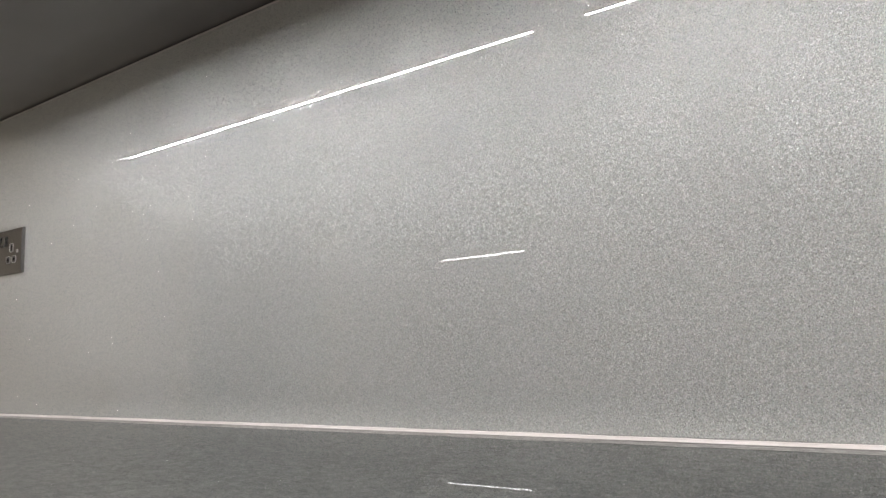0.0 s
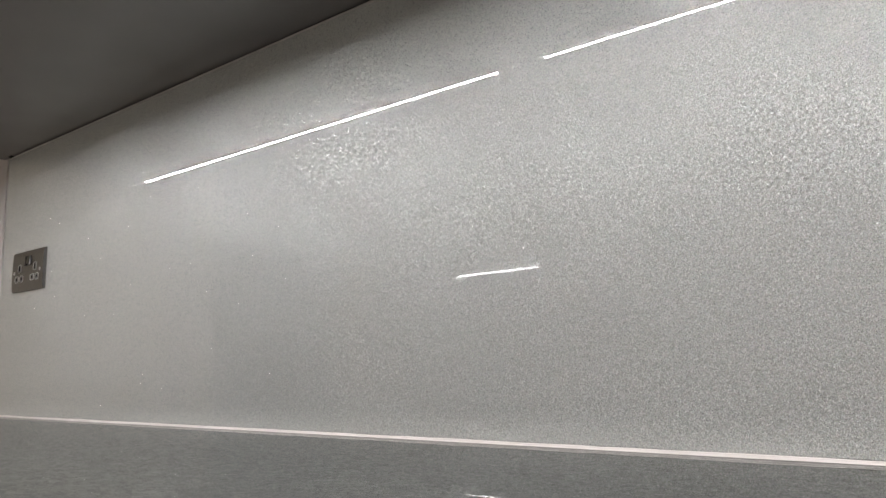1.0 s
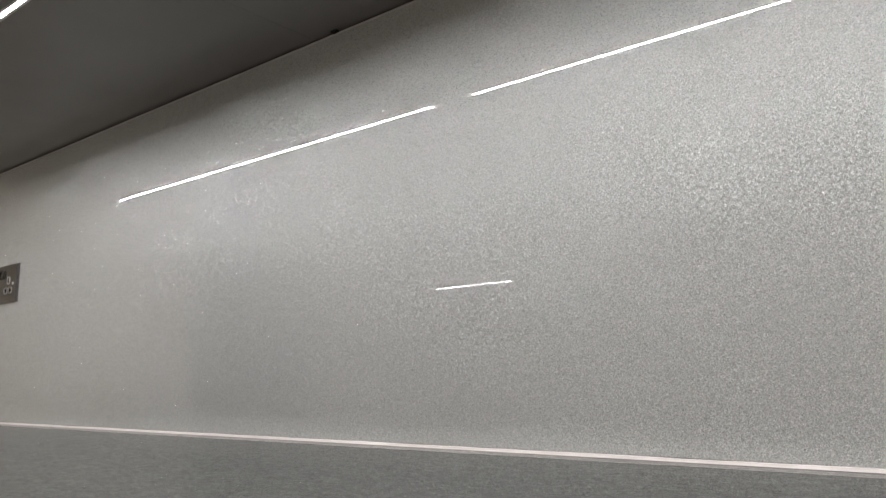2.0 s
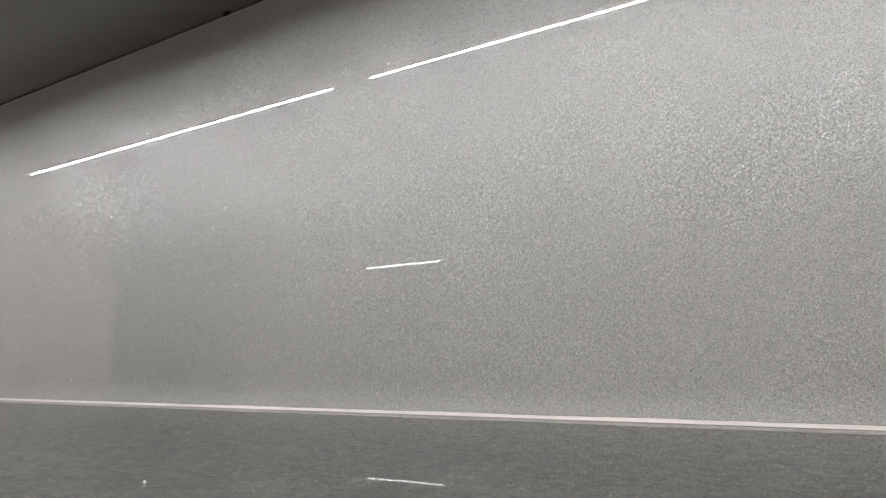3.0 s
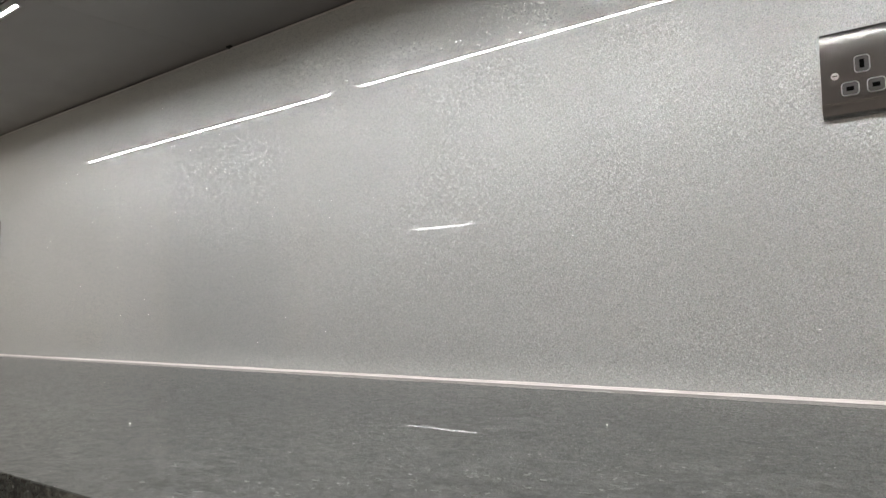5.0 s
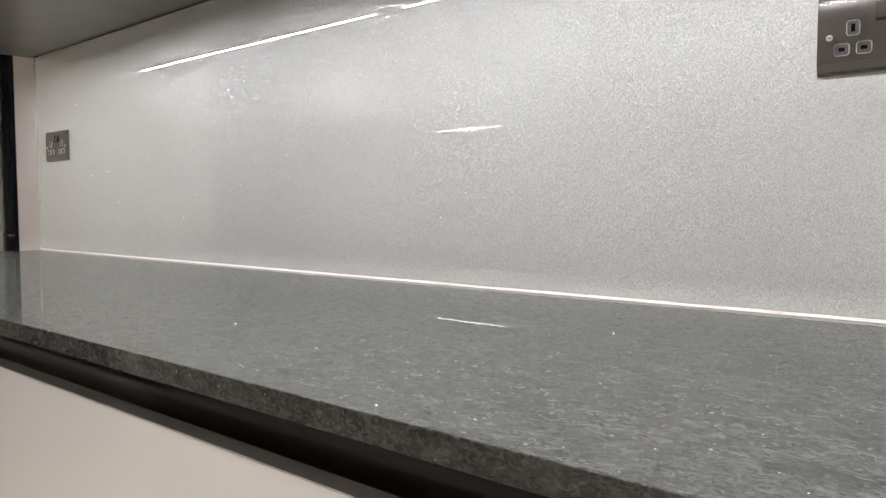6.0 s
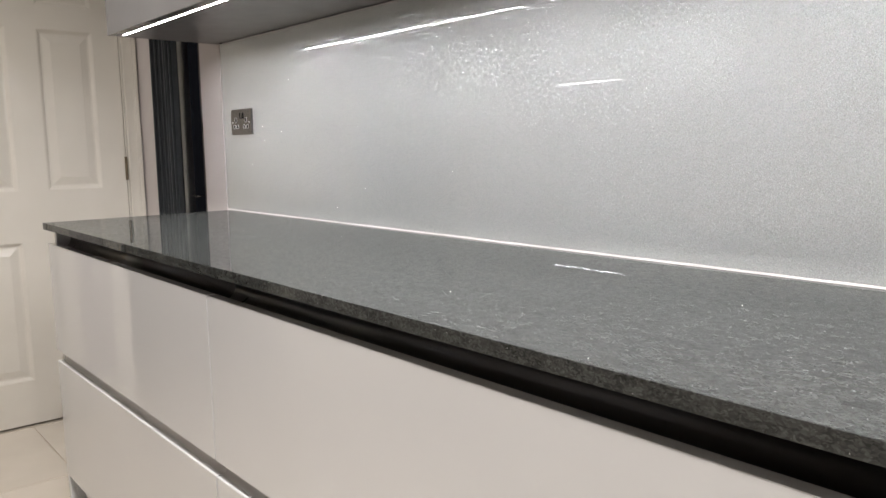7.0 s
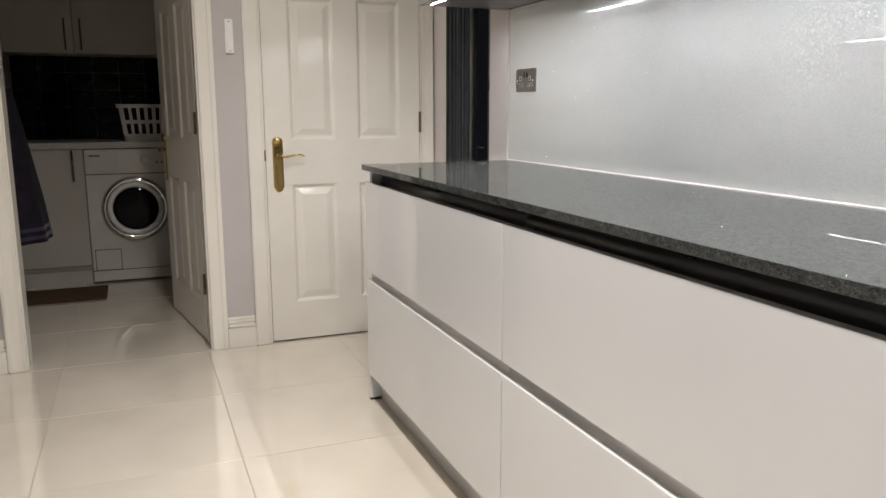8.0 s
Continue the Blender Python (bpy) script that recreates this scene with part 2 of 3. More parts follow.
# ---------------------------------------------------------------- mesh helpers
def box(bm, x0, x1, y0, y1, z0, z1, bevel=0.0, seg=1):
    r = bmesh.ops.create_cube(bm, size=1)
    bmesh.ops.scale(bm, vec=(x1 - x0, y1 - y0, z1 - z0), verts=r["verts"])
    bmesh.ops.translate(bm, vec=((x0 + x1) / 2, (y0 + y1) / 2, (z0 + z1) / 2), verts=r["verts"])
    if bevel:
        edges = list({e for v in r["verts"] for e in v.link_edges})
        bmesh.ops.bevel(bm, geom=edges, offset=bevel, segments=seg, affect="EDGES", clamp_overlap=True)
    return bm


def boxes(*specs):
    bm = bmesh.new()
    for s in specs:
        box(bm, *s)
    return bm


def cyl(bm, r, depth, m, n=24, r2=None, bevel=0.0):
    got = bmesh.ops.create_cone(bm, cap_ends=True, segments=n, radius1=r, radius2=r if r2 is None else r2, depth=depth, matrix=m)
    if bevel:
        rim = [e for e in {e for v in got["verts"] for e in v.link_edges} if any(len(f.verts) > 4 for f in e.link_faces)]
        bmesh.ops.bevel(bm, geom=rim, offset=bevel, segments=2, affect="EDGES")
    return bm


def link(name, bm, material, smooth=False):
    me = bpy.data.meshes.new(name)
    bm.normal_update()
    bm.to_mesh(me)
    bm.free()
    me.materials.append(material)
    if smooth:
        me.shade_smooth()
    return new(name, me)


def part(name, bm, material, parent, label="", smooth=False):
    ob = link(name, bm, material, smooth)
    ob.parent = parent
    if label:
        ob["label"] = label
    return ob


def thing(name, label, category, m=None, group="", kind=""):
    ob = new(name)
    ob.matrix_basis = m if m is not None else Matrix()
    ob.empty_display_size = 0.05
    return tagged(ob, label, category, group, kind)


def setting(name, bm, material, label, category, smooth=False):
    return tagged(link(name, bm, material, smooth), label, category, "", "structure")


def tube(bm, pts, radii, n=10):
    """A round bar along points, with its own radius at each."""
    rings = []
    for i, p in enumerate(pts):
        a, b = Vector(pts[max(0, i - 1)]), Vector(pts[min(len(pts) - 1, i + 1)])
        d = (b - a).normalized()
        u = d.orthogonal().normalized() if abs(d.z) > 0.9 else d.cross(Vector((0, 0, 1))).normalized()
        w = d.cross(u)
        rings.append([bm.verts.new(Vector(p) + radii[i] * (math.cos(t) * u + math.sin(t) * w)) for t in (2 * math.pi * k / n for k in range(n))])
    for r0, r1 in zip(rings, rings[1:]):
        for k in range(n):
            bm.faces.new((r0[k], r0[(k + 1) % n], r1[(k + 1) % n], r1[k]))
    bm.faces.new(rings[0][::-1])
    bm.faces.new(rings[-1])
    return bm


# ---------------------------------------------------------------- the plan
TOP = 0.91            # worktop
DOORWALL = -0.835     # face of the wall with the two doors
BACK = -0.956         # its other face
EAST, SOUTH, CEIL = 7.4, -3.094, 2.40
UT_WEST, UT_S, UT_N = -3.18, -2.12, -0.95
FRONT = -0.605        # drawer fronts
CAB_Z = 1.490         # underside of the wall cabinets

# walls
OPEN = (-0.640, -0.190)   # narrow glazed door in the wall past the worktop
setting("wall_north", boxes((OPEN[1], EAST + 0.1, 0.006, 0.16, 0, CEIL), (DOORWALL, OPEN[0], 0.006, 0.16, 0, CEIL), (OPEN[0], OPEN[1], 0.006, 0.16, 2.10, CEIL)), PALE_PAINT,
        "pale painted plaster wall behind the worktop", "wall")
setting("wall_south", boxes((BACK, EAST + 0.1, SOUTH - 0.1, SOUTH, 0, CEIL)), PALE_PAINT, "plain pale painted wall across the kitchen", "wall")
setting("wall_east", boxes((EAST, EAST + 0.1, SOUTH, 0.0, 0, CEIL)), PALE_PAINT, "plain pale painted end wall", "wall")
D1, D2 = (-0.835, -0.060), (-1.880, -1.110)
HEAD = 1.995
setting("wall_west", boxes((BACK, DOORWALL, D1[1], 0.16, 0, CEIL), (BACK, DOORWALL, D2[1], D1[0], 0, CEIL), (BACK, DOORWALL, SOUTH, D2[0], 0, CEIL),
                           (BACK, DOORWALL, D1[0], D1[1], HEAD, CEIL), (BACK, DOORWALL, D2[0], D2[1], HEAD, CEIL)), WALL_PAINT,
        "grey painted wall with two white doorways", "wall")
setting("ceiling", boxes((UT_WEST - 0.1, EAST + 0.1, SOUTH - 0.1, 0.27, CEIL, CEIL + 0.1)), CEIL_PAINT, "plain white painted ceiling", "ceiling")
utility_wall = setting("wall_utility_west", boxes((UT_WEST - 0.1, UT_WEST, UT_S - 0.1, UT_N + 0.1, 0, CEIL)), DARK_GROUT, "utility room wall with black tiles", "wall")
setting("wall_utility_south", boxes((UT_WEST, BACK, UT_S - 0.1, UT_S, 0, CEIL)), WALL_PAINT, "grey painted utility room wall", "wall")
setting("wall_utility_north", boxes((UT_WEST, BACK, UT_N, UT_N + 0.1, 0, CEIL)), WALL_PAINT, "grey painted utility room wall", "wall")
setting("wall_closet", boxes((BACK - 0.35, BACK - 0.30, -0.85, 0.2, 0, CEIL)), WALL_PAINT, "plain wall behind the closed door", "wall")


# door linings and architraves
def door_frame(name, y0, y1, sides):
    ob = thing(name, "white gloss painted door lining and moulded architrave", "door frame", kind="structure")
    part("lining", boxes((BACK, DOORWALL, y0 - 0.002, y0 + 0.0065, 0, HEAD), (BACK, DOORWALL, y1 - 0.0065, y1 + 0.002, 0, HEAD), (BACK, DOORWALL, y0, y1, HEAD - 0.006, HEAD + 0.002)), GLOSS_WHITE, ob)
    for side, w in sides:
        a, b = (y0 - w, y0) if side < 0 else (y1, y1 + w)
        bm = boxes((DOORWALL, DOORWALL + 0.014, a, b, 0, HEAD + 0.07, 0.003))
        o0, o1 = (a, a + 0.024) if side < 0 else (b - 0.024, b)
        box(bm, DOORWALL + 0.008, DOORWALL + 0.021, o0, o1, 0, HEAD + 0.07, 0.005, 2)
        i0, i1 = (b - 0.012, b - 0.002) if side < 0 else (a + 0.002, a + 0.012)
        box(bm, DOORWALL + 0.010, DOORWALL + 0.018, i0, i1, 0, HEAD, 0.0035, 2)
        part("architrave", bm, GLOSS_WHITE, ob)
    bm = boxes((DOORWALL, DOORWALL + 0.014, y0, y1, HEAD, HEAD + 0.07, 0.003))
    box(bm, DOORWALL + 0.008, DOORWALL + 0.020, y0, y1, HEAD + 0.045, HEAD + 0.07, 0.005, 2)
    part("architrave", bm, GLOSS_WHITE, ob)
    return ob


df = door_frame("door_frame_1", *D1, ((-1, 0.072), (1, 0.058)))
part("strike_plate", boxes((DOORWALL - 0.03, DOORWALL + 0.0145, D1[0] - 0.0005, D1[0] + 0.0072, 0.875, 0.925)), BRONZE, df, "dull bronze strike plate")
part("door_stop", boxes((BACK, DOORWALL - 0.046, D1[0] + 0.0065, D1[0] + 0.020, 0, HEAD - 0.008), (BACK, DOORWALL - 0.046, D1[1] - 0.020, D1[1] - 0.0065, 0, HEAD - 0.008)), GLOSS_WHITE, df)
door_frame("door_frame_2", *D2, ((-1, 0.072), (1, 0.072)))


def baseboard(name, y0, y1):
    bm = boxes((DOORWALL, DOORWALL + 0.016, y0, y1, 0, 0.098, 0.002), (DOORWALL, DOORWALL + 0.021, y0, y1, 0.098, 0.118, 0.006, 2),
               (DOORWALL, DOORWALL + 0.014, y0, y1, 0.118, 0.134, 0.004, 2), (DOORWALL, DOORWALL + 0.009, y0, y1, 0.134, 0.149, 0.003, 2))
    setting(name, bm, GLOSS_WHITE, "white moulded baseboard", "baseboard")


baseboard("baseboard_1", D2[1] + 0.073, D1[0] - 0.073)
baseboard("baseboard_2", SOUTH, D2[0] - 0.073)


# ---------------------------------------------------------------- doors
def panel_door(name, label, m, w=0.757, h=1.978, lock_at=0.055):
    ob = thing(name, label, "door", m, "panelled doors")
    t, d = 0.040, 0.011
    cols = [(0.118, 0.333), (0.443, 0.655)]
    rows = [(0.183, 0.754), (0.960, 1.603), (1.695, 1.865)]
    bm = boxes((0, w, d, t - d, 0, h))
    xs = [0, cols[0][0], cols[0][1], cols[1][0], cols[1][1], w]
    zs = [0, rows[0][0], rows[0][1], rows[1][0], rows[1][1], rows[2][0], rows[2][1], h]
    for y0, y1 in ((0, d), (t - d, t)):
        for i in (0, 2, 4):
            box(bm, xs[i], xs[i + 1], y0, y1, 0, h)
        for j in (0, 2, 4, 6):
            for i in (1, 3):
                box(bm, xs[i], xs[i + 1], y0, y1, zs[j], zs[j + 1])
    leaf = part("leaf", bm, GLOSS_WHITE, ob)
    for x0, x1 in cols:
        for z0, z1 in rows:
            b2 = bmesh.new()
            for sign, y in ((1, 0.0), (-1, t)):
                loops = []
                # moulded edge slopes in, a flat field rises again
                for inset, depth in ((0, 0.0003), (0.005, 0.0025), (0.014, d - 0.001), (0.021, d - 0.0005), (0.048, 0.003), (0.050, 0.0022)):
                    yy = y + sign * depth
                    loops.append([b2.verts.new(p) for p in ((x0 + inset, yy, z0 + inset), (x1 - inset, yy, z0 + inset), (x1 - inset, yy, z1 - inset), (x0 + inset, yy, z1 - inset))])
                for a, b in zip(loops, loops[1:]):
                    for k in range(4):
                        f = (a[k], a[(k + 1) % 4], b[(k + 1) % 4], b[k])
                        b2.faces.new(f if sign > 0 else f[::-1])
                b2.faces.new(loops[-1] if sign > 0 else loops[-1][::-1])
            part("panel", b2, GLOSS_WHITE, ob)
    # handle on a long brass plate
    for sign, y in ((-1, 0.0), (1, t)):
        bm = bmesh.new()
        n = 10
        pts = []
        for k in range(n + 1):
            a = math.pi * k / n
            pts.append((lock_at + 0.024 * math.cos(a), 0.968 - 0.020 + 0.020 * math.sin(a)))
        for k in range(n + 1):
            a = math.pi + math.pi * k / n
            pts.append((lock_at + 0.024 * math.copysign(abs(math.cos(a)) ** 0.7, math.cos(a)), 0.745 + 0.026 * math.sin(a) ** 3))
        outer = [bm.verts.new((x, y, z)) for x, z in pts]
        mid = [bm.verts.new((x, y + sign * 0.003, z)) for x, z in pts]
        inner = [bm.verts.new((lock_at + (x - lock_at) * 0.82, y + sign * 0.005, 0.848 + (z - 0.848) * 0.965)) for x, z in pts]
        for a, b in ((outer, mid), (mid, inner)):
            for k in range(len(a)):
                f = (a[k], a[(k + 1) % len(a)], b[(k + 1) % len(a)], b[k])
                bm.faces.new(f)
        bm.faces.new(inner)
        bmesh.ops.recalc_face_normals(bm, faces=bm.faces)
        plate = part("handle_plate", bm, BRASS, ob, "polished brass long handle plate")
        bm = bmesh.new()
        cyl(bm, 0.012, 0.022, pose(lock_at, y + sign * 0.018, 0.890, 90, 0, 0), 20, bevel=0.002)
        yy = y + sign * 0.036
        tube(bm, [(lock_at, yy - sign * 0.008, 0.890), (lock_at + 0.012, yy, 0.889), (lock_at + 0.035, yy, 0.885), (lock_at + 0.060, yy, 0.890), (lock_at + 0.085, yy, 0.895), (lock_at + 0.105, yy, 0.893), (lock_at + 0.117, yy, 0.886)],
             [0.006, 0.0065, 0.0058, 0.0052, 0.005, 0.0045, 0.003])
        lever = part("lever", bm, BRASS, plate, smooth=True)
        bm = bmesh.new()
        bmesh.ops.create_uvsphere(bm, u_segments=20, v_segments=10, radius=1.0, matrix=Matrix.Translation((lock_at, y + sign * 0.004, 0.956)) @ Matrix.Diagonal((0.025, 0.014, 0.020, 1)))
        cyl(bm, 0.0255, 0.006, Matrix.Translation((lock_at, y + sign * 0.004, 0.938)) @ Matrix.Diagonal((1, 0.5, 1, 1)), 20, bevel=0.002)
        part("cap", bm, BRASS, plate, "domed brass cap", True)
    for z in (0.23, 0.99, 1.72):
        bm = boxes((w - 0.004, w + 0.003, -0.004, 0.024, z, z + 0.100, 0.001))
        cyl(bm, 0.0055, 0.100, pose(w + 0.001, -0.005, z + 0.05), 12, bevel=0.001)
        part("hinge", bm, BRONZE, ob, "dull bronze butt hinge")
    return ob


panel_door("door_1", "closed white six-panel door with brass lever handle", pose(DOORWALL - 0.004, D1[0] + 0.009, 0.008, 0, 0, 90))
panel_door("door_2", "open white six-panel door leading into utility room", pose(-1.712, -1.240, 0.008, 0, 0, 9.2))

# narrow wall plate between the doors
plate = thing("wall_plate", "narrow white plastic plate screwed to grey wall", "wall plate", pose(DOORWALL, -0.965, 1.428))
part("cover", boxes((0, 0.009, -0.017, 0.017, -0.074, 0.074, 0.003, 2)), SWITCH, plate)
part("insert", boxes((0.008, 0.012, -0.010, 0.010, -0.048, 0.048, 0.002)), SWITCH, plate)
for z in (-0.063, 0.063):
    part("screw", cyl(bmesh.new(), 0.0032, 0.003, pose(0.0095, 0, z, 0, 90, 0), 12), CHROME, plate)


# ---------------------------------------------------------------- wall cabinets with light strips
def wall_cabinet(x0, x1, led0, led1, brackets):
    ob = thing("wall_cabinet", "dark grey wall cabinet with lit strip underneath", "cabinet", pose(x0, 0, CAB_Z), "wall cabinets")
    w = x1 - x0
    t = 0.018
    part("side_panel", boxes((0, t, -0.348, 0.004, t, 0.78)), GREY_CAB, ob)
    part("side_panel", boxes((w - t, w, -0.348, 0.004, t, 0.78)), GREY_CAB, ob)
    bm = boxes((0, w, -0.348, -0.338, 0, t), (0, w, -0.324, 0.004, 0, t), (0, w, -0.338, -0.324, 0.008, t),
               (0, led0 - x0, -0.338, -0.324, 0.0, 0.008), (led1 - x0, w, -0.338, -0.324, 0.0, 0.008))
    bmesh.ops.remove_doubles(bm, verts=bm.verts, dist=0.0001)
    part("bottom_panel", bm, GREY_CAB, ob)
    part("top_panel", boxes((t, w - t, -0.348, 0.004, 0.762, 0.78)), GREY_CAB, ob)
    part("back_panel", boxes((t, w - t, -0.004, 0.004, t, 0.762)), GREY_CAB, ob)
    part("front_panel", boxes((0.001, w - 0.001, -0.370, -0.350, -0.001, 0.778, 0.0015)), GREY_FRONT, ob)
    ch = part("light_channel", boxes((led0 - x0, led1 - x0, -0.3378, -0.3336, 0.0, 0.008), (led0 - x0, led1 - x0, -0.3284, -0.3242, 0.0, 0.008)), RAIL_GREY, ob)
    part("diffuser", boxes((led0 - x0 + 0.001, led1 - x0 - 0.001, -0.3332, -0.3288, 0.0006, 0.007)), LED, ch, "glowing white light strip")
    for bx in brackets:
        bm = boxes((bx - x0 - 0.006, bx - x0 + 0.006, -0.008, -0.001, -0.003, 0.0005, 0.001))
        cyl(bm, 0.002, 0.002, pose(bx - x0, -0.005, -0.004), 10)
        part("bracket", bm, BLACK, ob, "small black fixing bracket")
    return ob


wall_cabinet(-0.022, 1.1788, 0.011, 1.134, (0.020,))
wall_cabinet(1.1792, 2.3788, 1.225, 2.338, (1.225,))
wall_cabinet(2.3792, 3.578, 2.425, 3.538, ())

# splashback, sealant
tagged(link("splashback", boxes((0.0, 3.60, 0.0, 0.0058, TOP + 0.003, CAB_Z - 0.002, 0.0012)), GLITTER), "silver glitter glass splashback between worktop and cabinets", "splashback", "", "structure")
bm = bmesh.new()
rings = []
N = 240
for i in range(N + 1):
    x = -0.002 + 3.60 * i / N
    r = 0.0035 + 0.0005 * noise.noise((x * 9, 0, 0)) + 0.0004 * noise.noise((x * 31, 3, 0))
    # tooled fillet, slightly hollow, from the glass down to the stone
    rings.append([bm.verts.new((x, -0.0001 - r * (1 - k / 5) ** 1.15, TOP + 0.0002 + r * (k / 5) ** 1.15)) for k in range(6)] + [bm.verts.new((x, 0.0, TOP + 0.0002))])
for a, b in zip(rings, rings[1:]):
    for k in range(7):
        bm.faces.new((a[k], b[k], b[(k + 1) % 7], a[(k + 1) % 7]))
bm.faces.new(rings[0][::-1])
bm.faces.new(rings[-1])
bmesh.ops.recalc_face_normals(bm, faces=bm.faces)
setting("sealant_trim", bm, SEALANT, "thin white sealant bead along the splashback", "trim", True)
setting("top_trim", boxes((0.0, 3.60, -0.0016, -0.0002, CAB_Z - 0.0050, CAB_Z - 0.0022, 0.0005)), SEALANT, "thin pale bead where splashback meets cabinets", "trim")
setting("wall_trim", boxes((-0.020, -0.001, -0.003, 0.0055, TOP + 0.001, CAB_Z - 0.002, 0.001)), PALE_PAINT, "pale strip at the splashback's end", "trim")


# ---------------------------------------------------------------- sockets
def rounded_plate(bm, w, h, r, levels):
    """Stacked rounded rectangles (inset, depth), front towards -y."""
    loops = []
    for inset, y in levels:
        rr = max(0.0006, r - inset)
        pts = []
        for cx, cz, a0 in ((w / 2 - r, h / 2 - r, 0), (-w / 2 + r, h / 2 - r, 90), (-w / 2 + r, -h / 2 + r, 180), (w / 2 - r, -h / 2 + r, 270)):
            for k in range(5):
                a = radians(a0 + 22.5 * k)
                pts.append((cx + rr * math.cos(a), y, cz + rr * math.sin(a)))
        if inset > r:
            pts = [(math.copysign(max(0, abs(x) - (inset - r)), x), y, math.copysign(max(0, abs(z) - (inset - r)), z)) for x, y, z in pts]
        loops.append([bm.verts.new(p) for p in pts])
    for a, b in zip(loops, loops[1:]):
        for k in range(20):
            bm.faces.new((a[k], a[(k + 1) % 20], b[(k + 1) % 20], b[k]))
    bm.faces.new(loops[-1])
    bmesh.ops.recalc_face_normals(bm, faces=bm.faces)
    return bm


def rolled_plate(w):
    """Steel plate rolled over at the top and creased along the foot."""
    bm = bmesh.new()
    prof = [(0.0430, 0.0), (0.0430, -0.0026), (0.0427, -0.0035), (0.0420, -0.0043), (0.0405, -0.0052), (0.0380, -0.0059), (0.0340, -0.0065),
            (0.0280, -0.0069), (0.0200, -0.0071), (0.0080, -0.0072), (-0.0270, -0.0072), (-0.0288, -0.0072), (-0.0291, -0.0070), (-0.0310, -0.0069),
            (-0.0345, -0.0067), (-0.0380, -0.0062), (-0.0408, -0.0054), (-0.0423, -0.0044), (-0.0430, -0.0030), (-0.0430, 0.0)]
    a, b = ([bm.verts.new((x, y, z)) for z, y in prof] for x in (-w / 2, w / 2))
    for i in range(len(prof) - 1):
        bm.faces.new((a[i], b[i], b[i + 1], a[i + 1]))
    for x in (-w / 2, w / 2):
        bm.faces.new([bm.verts.new((x, y, z)) for z, y in prof])
    bmesh.ops.recalc_face_normals(bm, faces=bm.faces)
    return bm


def socket(x, z):
    ob = thing("wall_socket", "brushed steel double wall socket on glitter splashback", "socket", pose(x, 0, z), "wall sockets")
    plate = part("plate", rolled_plate(0.146), STEEL, ob, smooth=True)
    for sx in (-0.0603, 0.0603):
        bm = cyl(bmesh.new(), 0.0036, 0.0020, pose(sx, -0.0078, -0.002, 90, 0, 0), 20, bevel=0.0009)
        sc = part("screw", bm, BRIGHT, ob)
        part("slot", boxes((sx - 0.0022, sx + 0.0022, -0.00895, -0.0085, -0.0024, -0.0016)), BLACK, sc)
    for cx in (-0.0365, 0.0365):
        for px, pz, w, h, sw, sh in ((0, 0.0062, 0.0125, 0.0155, 0.0042, 0.0084), (-0.0111, -0.0162, 0.0145, 0.0125, 0.0066, 0.0042), (0.0111, -0.0162, 0.0145, 0.0125, 0.0066, 0.0042)):
            rim = part("pin_rim", rounded_plate(bmesh.new(), w + 0.0016, h + 0.0016, 0.0038, [(0, -0.0068), (0.0001, -0.0078), (0.0005, -0.0083), (0.0009, -0.0080), (0.0011, -0.0072)]), BRIGHT, ob)
            rim.location = (cx + px, 0, pz)
            ins = part("pin_insert", rounded_plate(bmesh.new(), w, h, 0.0028, [(0, -0.0070), (0, -0.0075), (0.0004, -0.0077)]), INSERT, rim)
            part("pin_hole", boxes((-sw / 2, sw / 2, -0.0080, -0.0074, -sh / 2, sh / 2)), HOLE, rim)
    for sx, tilt in ((-0.0085, 0.5), (0.0085, -8.0)):
        fr = part("switch_frame", boxes((-0.0068, -0.0062, -0.0078, -0.0070, -0.0100, 0.0100), (0.0062, 0.0068, -0.0078, -0.0070, -0.0100, 0.0100), (-0.0062, 0.0062, -0.0078, -0.0070, 0.0094, 0.0100), (-0.0062, 0.0062, -0.0078, -0.0070, -0.0100, -0.0094)), BLACK, ob)
        fr.location = (sx, 0, 0.0205)
        rk = part("rocker", boxes((-0.0058, 0.0058, -0.0028, 0.0035, -0.0088, 0.0088, 0.0010, 2)), STEEL, fr, "steel rocker switch")
        rk.matrix_basis = pose(0, -0.0080, 0, tilt, 0, 0)
    return ob


socket(0.149, 1.2155)
socket(2.273, 1.226)


# ---------------------------------------------------------------- worktop and drawer units
bm = boxes((0.026, 3.62, -0.615, -0.0005, TOP - 0.020, TOP, 0.0006))
tagged(link("worktop", bm, GRANITE), "polished dark speckled granite worktop on drawer units", "worktop")
ep = thing("end_panel", "white gloss end panel beside drawer units", "end panel")
part("panel", boxes((0.031, 0.049, -0.5855, -0.001, 0.009, TOP - 0.0202, 0.0008)), LACQUER, ep)
part("foot", boxes((0.0312, 0.0490, -0.6035, -0.5857, 0.009, 0.1042, 0.0006)), LACQUER, ep)
part("foot_strip", boxes((0.0305, 0.0495, -0.6038, -0.001, 0.0002, 0.009)), BLACK, ep, "black foot strip")
tagged(link("plinth", boxes((0.0500, 3.60, -0.560, -0.544, 0.0002, 0.103, 0.001)), RAIL_GREY), "grey metal-faced plinth under drawer units", "plinth")


